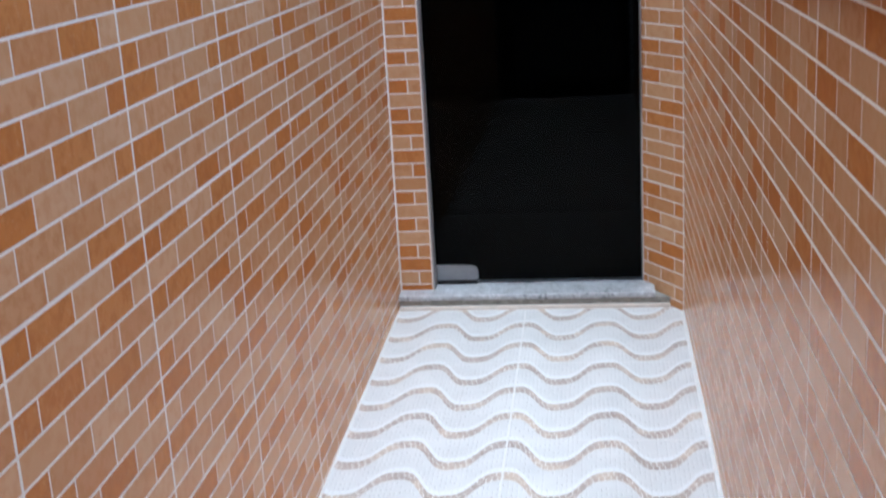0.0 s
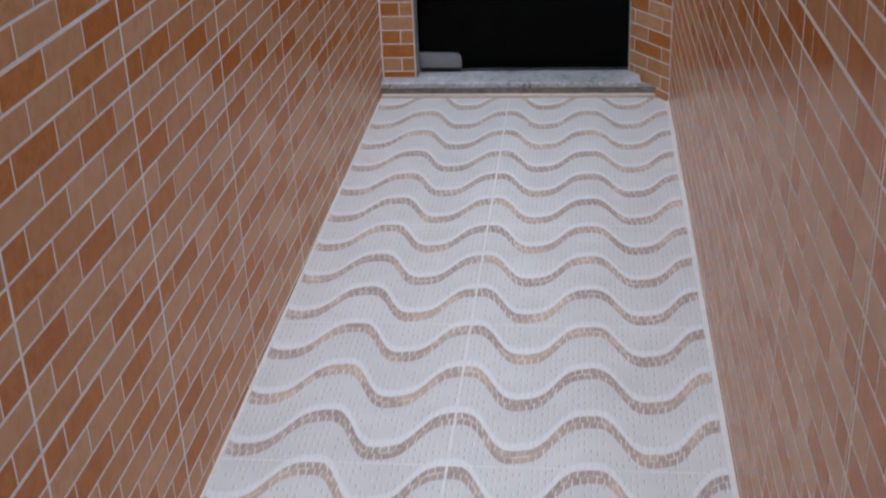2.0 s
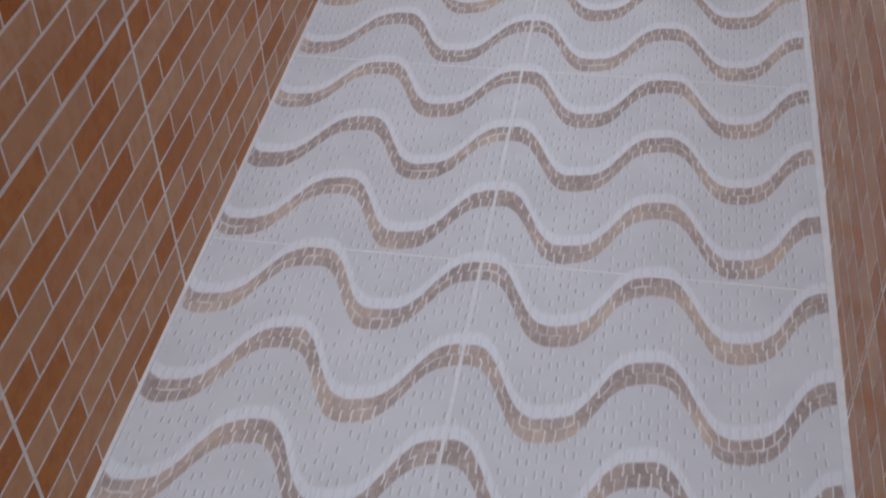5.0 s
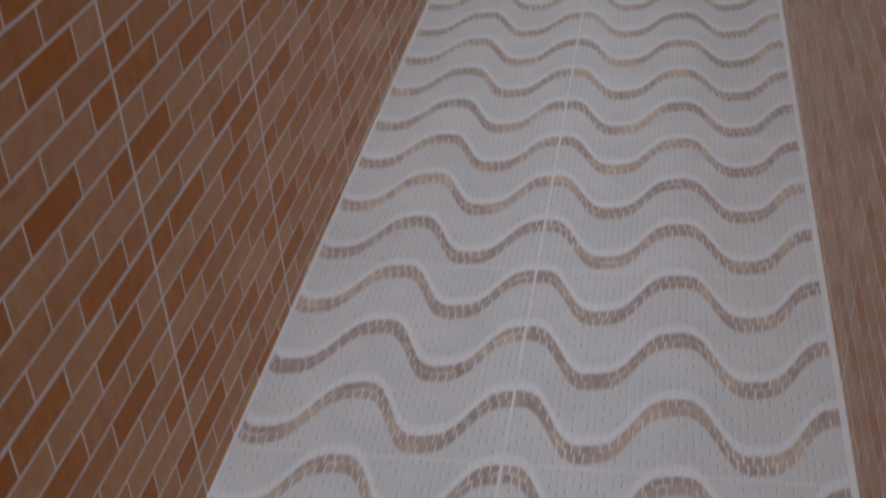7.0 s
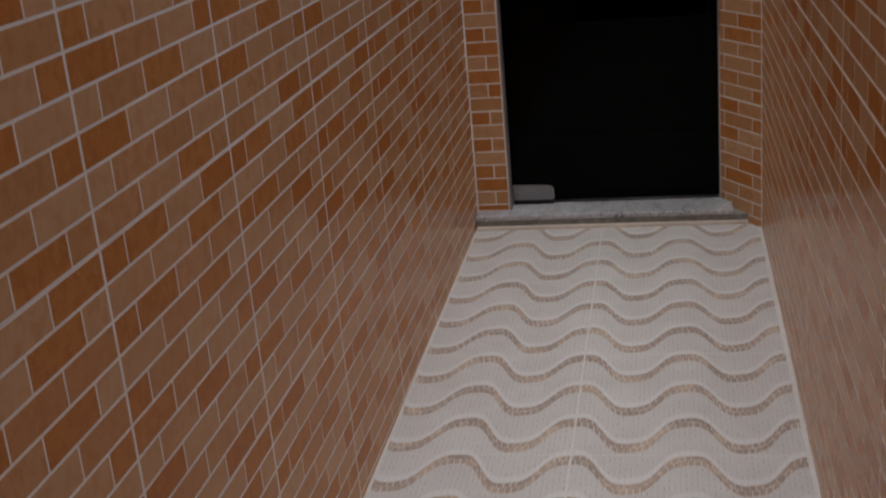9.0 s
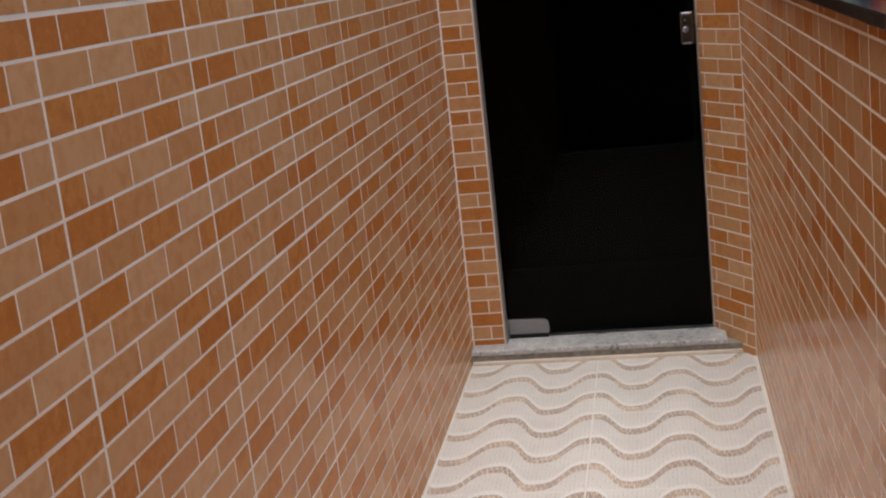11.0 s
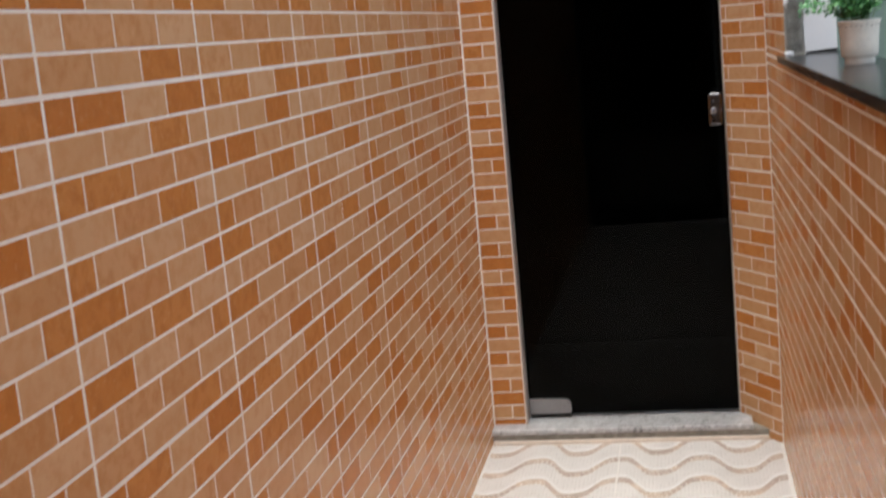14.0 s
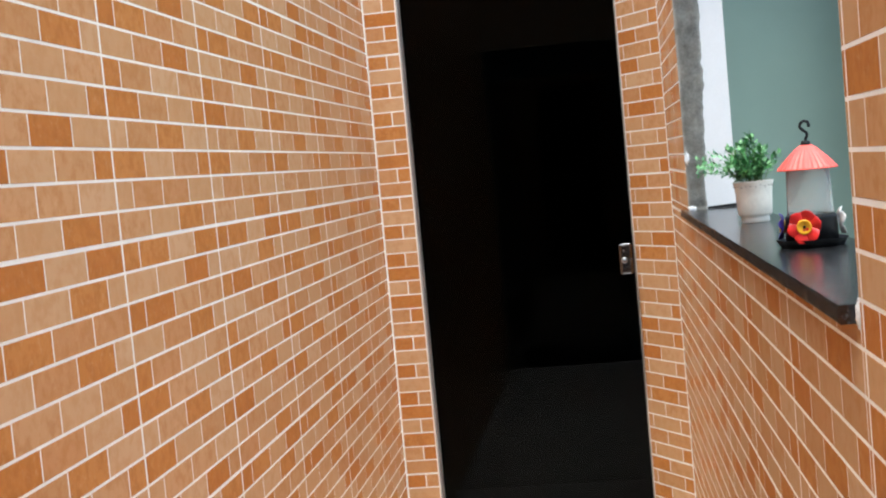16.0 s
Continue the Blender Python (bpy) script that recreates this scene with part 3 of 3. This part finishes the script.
def add_leaf(bm, base, way, side, length):
    up = way.cross(side).normalized()
    w = length * 0.30
    pts = [base, base + way * length * 0.45 + side * w + up * 0.10 * length, base + way * length + up * -0.06 * length,
           base + way * length * 0.45 - side * w + up * 0.10 * length, base + way * length * 0.5]
    v = [bm.verts.new(p) for p in pts]
    for q in ((0, 1, 4), (1, 2, 4), (0, 4, 3), (4, 2, 3)):
        bm.faces.new([v[i] for i in q])


leaves, stems = bmesh.new(), []
for k in range(40):
    a = rng.random() * 2 * math.pi
    lean = rng.random() ** 0.8
    h = 0.124 * (1 - 0.42 * lean) * (0.52 + 0.60 * rng.random())
    reach = 0.078 * lean
    if k % 9 == 0:
        a, reach, h = 2.6 + 0.5 * rng.random() + 0.2 * (k // 9), 0.125, 0.035 + 0.012 * (k // 9)
    root = Vector((0.025 * rng.random() * math.cos(a), 0.025 * rng.random() * math.sin(a), 0.086))
    tip = Vector((reach * math.cos(a), reach * math.sin(a), 0.086 + h))
    mid = root.lerp(tip, 0.5) + Vector((0, 0, 0.022 * lean))
    pts = [root, root.lerp(mid, 0.5) + Vector((0, 0, 0.006)), mid, mid.lerp(tip, 0.6) + Vector((0, 0, 0.004)), tip]
    stems.append(pts)
    for n in range(2, 13):
        f = n / 12 * (len(pts) - 1)
        i = min(int(f), len(pts) - 2)
        p = pts[i].lerp(pts[i + 1], f - i)
        d = (pts[i + 1] - pts[i]).normalized()
        for sgn in (1, -1):
            out = (d.orthogonal().normalized() * sgn + Vector((rng.uniform(-0.6, 0.6), rng.uniform(-0.6, 0.6), rng.uniform(-0.3, 0.7)))).normalized()
            way = (out + 0.5 * d).normalized()
            side = way.cross(Vector((rng.uniform(-0.4, 0.4), rng.uniform(-0.4, 0.4), 1))).normalized()
            add_leaf(leaves, p, way, side, 0.010 + 0.011 * rng.random())
tagged(part("foliage", leaves, M_LEAF, plant, "dense small pointed green leaves"), kind="stuff")
me = bpy.data.meshes.new("stem")
verts, faces = [], []
for pts in stems:
    b = tube(pts, 0.0010, 5, 0.5)
    b.verts.ensure_lookup_table()
    n = len(verts)
    b.verts.index_update()
    verts += [v.co.copy() for v in b.verts]
    faces += [[n + v.index for v in f.verts] for f in b.faces]
    b.free()
me.from_pydata(verts, [], faces)
me.materials.append(M_STEM)
ob = new("stem", me)
ob.parent = plant
tagged(ob, kind="stuff")

# ---- hummingbird feeder on the ledge ----
M_RED = plain("red_plastic", (0.78, 0.075, 0.055), 0.4, spread=0.05, scale=40, relief=0.03)
M_BLACK = plain("black_plastic", (0.006, 0.006, 0.007), 0.55, spread=0.1, relief=0.03)
M_BLACK.node_tree.nodes["Principled BSDF"].inputs["Specular IOR Level"].default_value = 0.2
M_PETAL = plain("scarlet_plastic", (0.60, 0.016, 0.016), 0.3, spread=0.08, relief=0.03)
M_YELLOW = plain("yellow_plastic", (0.82, 0.42, 0.02), 0.35, spread=0.06, relief=0.03)
M_PURPLE = plain("violet_plastic", (0.055, 0.035, 0.26), 0.4, spread=0.08, relief=0.03)
M_WHITE = plain("white_plastic", (0.78, 0.76, 0.74), 0.4, spread=0.04, relief=0.03)
M_CLEAR = clear("clear_plastic", (0.96, 0.96, 0.95), 0.12, 1.12)
M_CLEAR.node_tree.nodes["Principled BSDF"].inputs["Transmission Weight"].default_value = 0.88

feeder = new("hummingbird_feeder")
feeder.location = (1.187, -2.46, WIN_SILL)
feeder.scale = (1.11, 1.11, 1.11)
feeder.rotation_euler = (0, 0, radians(-8))
tagged(feeder, "hummingbird feeder with red pleated roof and flower ports", "bird feeder")
# six-sided tray with a raised rim
bm = lathe([(0.0, 0), (0.046, 0), (0.0525, 0.012), (0.0535, 0.013), (0.0500, 0.0125), (0.045, 0.005), (0.0, 0.005)], 60, pleat=0.035, pleats=8)
part("tray", bm, M_BLACK, feeder, "black scalloped tray", True)
part("base", lathe([(0.0, 0.005), (0.040, 0.005), (0.0385, 0.043), (0.039, 0.0465), (0.036, 0.0495), (0.0, 0.0495)], 48), M_BLACK, feeder, "round black base", True)
part("reservoir", lathe([(0.0340, 0.0500), (0.0355, 0.0500), (0.0348, 0.060), (0.0322, 0.130), (0.0312, 0.132), (0.0306, 0.132), (0.0335, 0.060), (0.0338, 0.0505)], 48), M_CLEAR, feeder, "empty clear plastic reservoir", True)
roof = part("roof", lathe([(0.0442, 0.1195), (0.0450, 0.1210), (0.031, 0.1375), (0.016, 0.1520), (0.009, 0.157), (0.0085, 0.155), (0.015, 0.1490), (0.030, 0.1345)], 120, pleat=0.022, pleats=30), M_RED, feeder, "coral red pleated cone roof")
collar = part("collar", lathe([(0.0, 0.1535), (0.0078, 0.1535), (0.0074, 0.160), (0.0055, 0.164), (0.0, 0.164)], 20), M_BLACK, feeder, "", True)
hook = part("hook", tube([(0.0, 0, 0.162), (0.0008, 0, 0.1668), (0.0032, 0, 0.1716), (0.0024, 0, 0.1764), (-0.0032, 0, 0.1804), (-0.0068, 0, 0.1852), (-0.006, 0, 0.1908), (-0.0008, 0, 0.1944), (0.0052, 0, 0.1924), (0.0068, 0, 0.1868), (0.006, 0, 0.1844)], 0.0024, 10), M_BLACK, feeder, "black plastic hanging hook", True)


def flower(petals, radius, material, angle, height, out, name, label, centre=None):
    """A moulded flower on the feeder's side, facing outwards."""
    bm = bmesh.new()
    for k in range(petals):
        a = 2 * math.pi * k / petals + 0.25
        s = bmesh.ops.create_uvsphere(bm, u_segments=14, v_segments=8, radius=1)["verts"]
        for v in s:
            along = 0.5 + 0.5 * v.co.x                      # 0 at the heart, 1 at the tip
            wide = radius * 0.52 * (0.35 + 0.9 * along) * (1 - 0.45 * max(0.0, along - 0.7) / 0.3)
            c = Vector((radius * (0.10 + 0.90 * along), v.co.y * wide, v.co.z * 0.0018 + 0.0006 * k))
            c.z += 0.007 * along ** 2 - 0.0035 * (c.y / max(wide, 1e-6)) ** 2 * along
            v.co = Matrix.Rotation(a, 3, "Z") @ c
    m = Matrix.Rotation(angle, 4, "Z") @ Matrix.Translation((out, 0, height)) @ Matrix.Rotation(radians(90), 4, "Y") @ Matrix.Rotation(radians(90), 4, "Z")
    ob = part(name, bm, material, feeder, label, True)
    ob.matrix_basis = m
    if centre:
        for nm, prof, mat in (("flower_centre", [(0.0, -0.001), (0.0095, -0.001), (0.0115, 0.0065), (0.0098, 0.007), (0.0055, 0.003), (0.0, 0.003)], centre), ("port", [(0.0, 0.0031), (0.0022, 0.0031), (0.0018, 0.0062), (0.0, 0.0062)], M_BLACK)):
            c = part(nm, lathe(prof, 28), mat, ob, "", True)


side = radians(-104)
flower(6, 0.0265, M_PETAL, side, 0.0335, 0.0425, "red_flower", "glossy red six-petalled flower", M_YELLOW)
flower(5, 0.022, M_PURPLE, side - radians(84), 0.033, 0.0405, "violet_flower", "violet flower", M_YELLOW)
flower(5, 0.023, M_WHITE, side + radians(112), 0.036, 0.041, "white_flower", "white moulded flower")

# ---- bricks of the walls ----
lay_bricks(wall_left, face_matrix((0, 0, 0), (0, 1, 0), (1, 0, 0)),
           brick_layout(BACK, JAMB - 0.004, -0.3, TOP, -3.127), lambda u, z: -3.45 < u < -1.75 and 0.72 < z < 2.15)
LIFT = 0.0015
mr = face_matrix((W, 0, LIFT), (0, -1, 0), (-1, 0, 0))
J = 1.648
right = brick_layout(0.103, -WIN_NEAR - 0.002, -0.3, WIN_SILL - 0.0235 - LIFT, J)
right += brick_layout(0.103, -WIN_FAR - 0.001, WIN_SILL - 0.0135 - LIFT, WIN_HEAD - LIFT, J)
right += brick_layout(0.103, -BACK, WIN_HEAD + 0.012 - LIFT, TOP - LIFT, J)
lay_bricks(wall_right, mr, right, lambda u, z: 1.2 < u < 3.33 and 0.72 < z < 1.4, 230)
lay_bricks(wall_right, mr, brick_layout(-WIN_NEAR + 0.002, -BACK, -0.3, WIN_HEAD - LIFT, J), lambda u, z: u < 3.75 and 1.0 < z < 2.1, 70)
unit = TILE / 3.5
jamb = []
for u, z, w, h, _ in brick_layout(0, unit * 0.999, SILL_TOP + 0.002 + 0.0125, HEAD + 0.0125, 0, unit * 3.5):
    jamb.append((z, h))
cells, seen = [], set()
for z, h in jamb:
    if round(z, 3) in seen:
        continue
    seen.add(round(z, 3))
    r = math.floor((z + h / 2 - ZERO) / COURSE)
    cuts = [(0.006, 0.127)] if r % 2 == 0 else [(0.006, 0.0755), (0.0805, 0.127)]
    tones = ("M", "MD", "D", "LM", "D", "DM", "L", "DM", "L", "DM")[r % 10]
    cells += [(a, z, b - a, h, tone) for (a, b), tone in zip(cuts, tones)]
lay_bricks(wall_end, face_matrix((0, JAMB, -0.0125), (1, 0, 0), (0, -1, 0)), cells, lambda u, z: z < 2.4)
d = SPLAY[1] - SPLAY[0]
u = d.normalized()
n = Vector((u.y, -u.x, 0))
cells, seen = [], set()
for _, z, _, h, _ in brick_layout(0, unit * 0.9, -0.2, TOP, 0):
    if round(z, 3) in seen:
        continue
    seen.add(round(z, 3))
    r = math.floor((z + h / 2 - ZERO) / COURSE)
    cuts = [0.004, 0.120, d.length - 0.003] if r % 2 else [0.004, 0.034, 0.207, d.length - 0.003]
    tones = ("MLD", "MM", "MLM", "LM", "MDM", "MD", "MLM", "DL", "MMD", "DM")[r % 10]
    cells += [(a + 0.002, z, b - a - 0.004, h, tone) for a, b, tone in zip(cuts, cuts[1:], tones)]
lay_bricks(wall_end, face_matrix(SPLAY[0] + Vector((0, 0, -0.009)), u, n), cells, lambda a, z: z < 2.4, 180)
lay_bricks(wall_end, face_matrix((0, JAMB, 0), (1, 0, 0), (0, -1, 0)), brick_layout(0.004, 0.952, HEAD + 0.002, TOP, 0.134), lambda a, z: False)
lay_bricks(wall_back, face_matrix((2.7, REAR, 0), (-1, 0, 0), (0, 1, 0)), brick_layout(0.0, 4.3, 2.622, 4.4, 0.3) + brick_layout(2.792, 4.3, -0.5, 2.618, 0.3), lambda a, z: False)
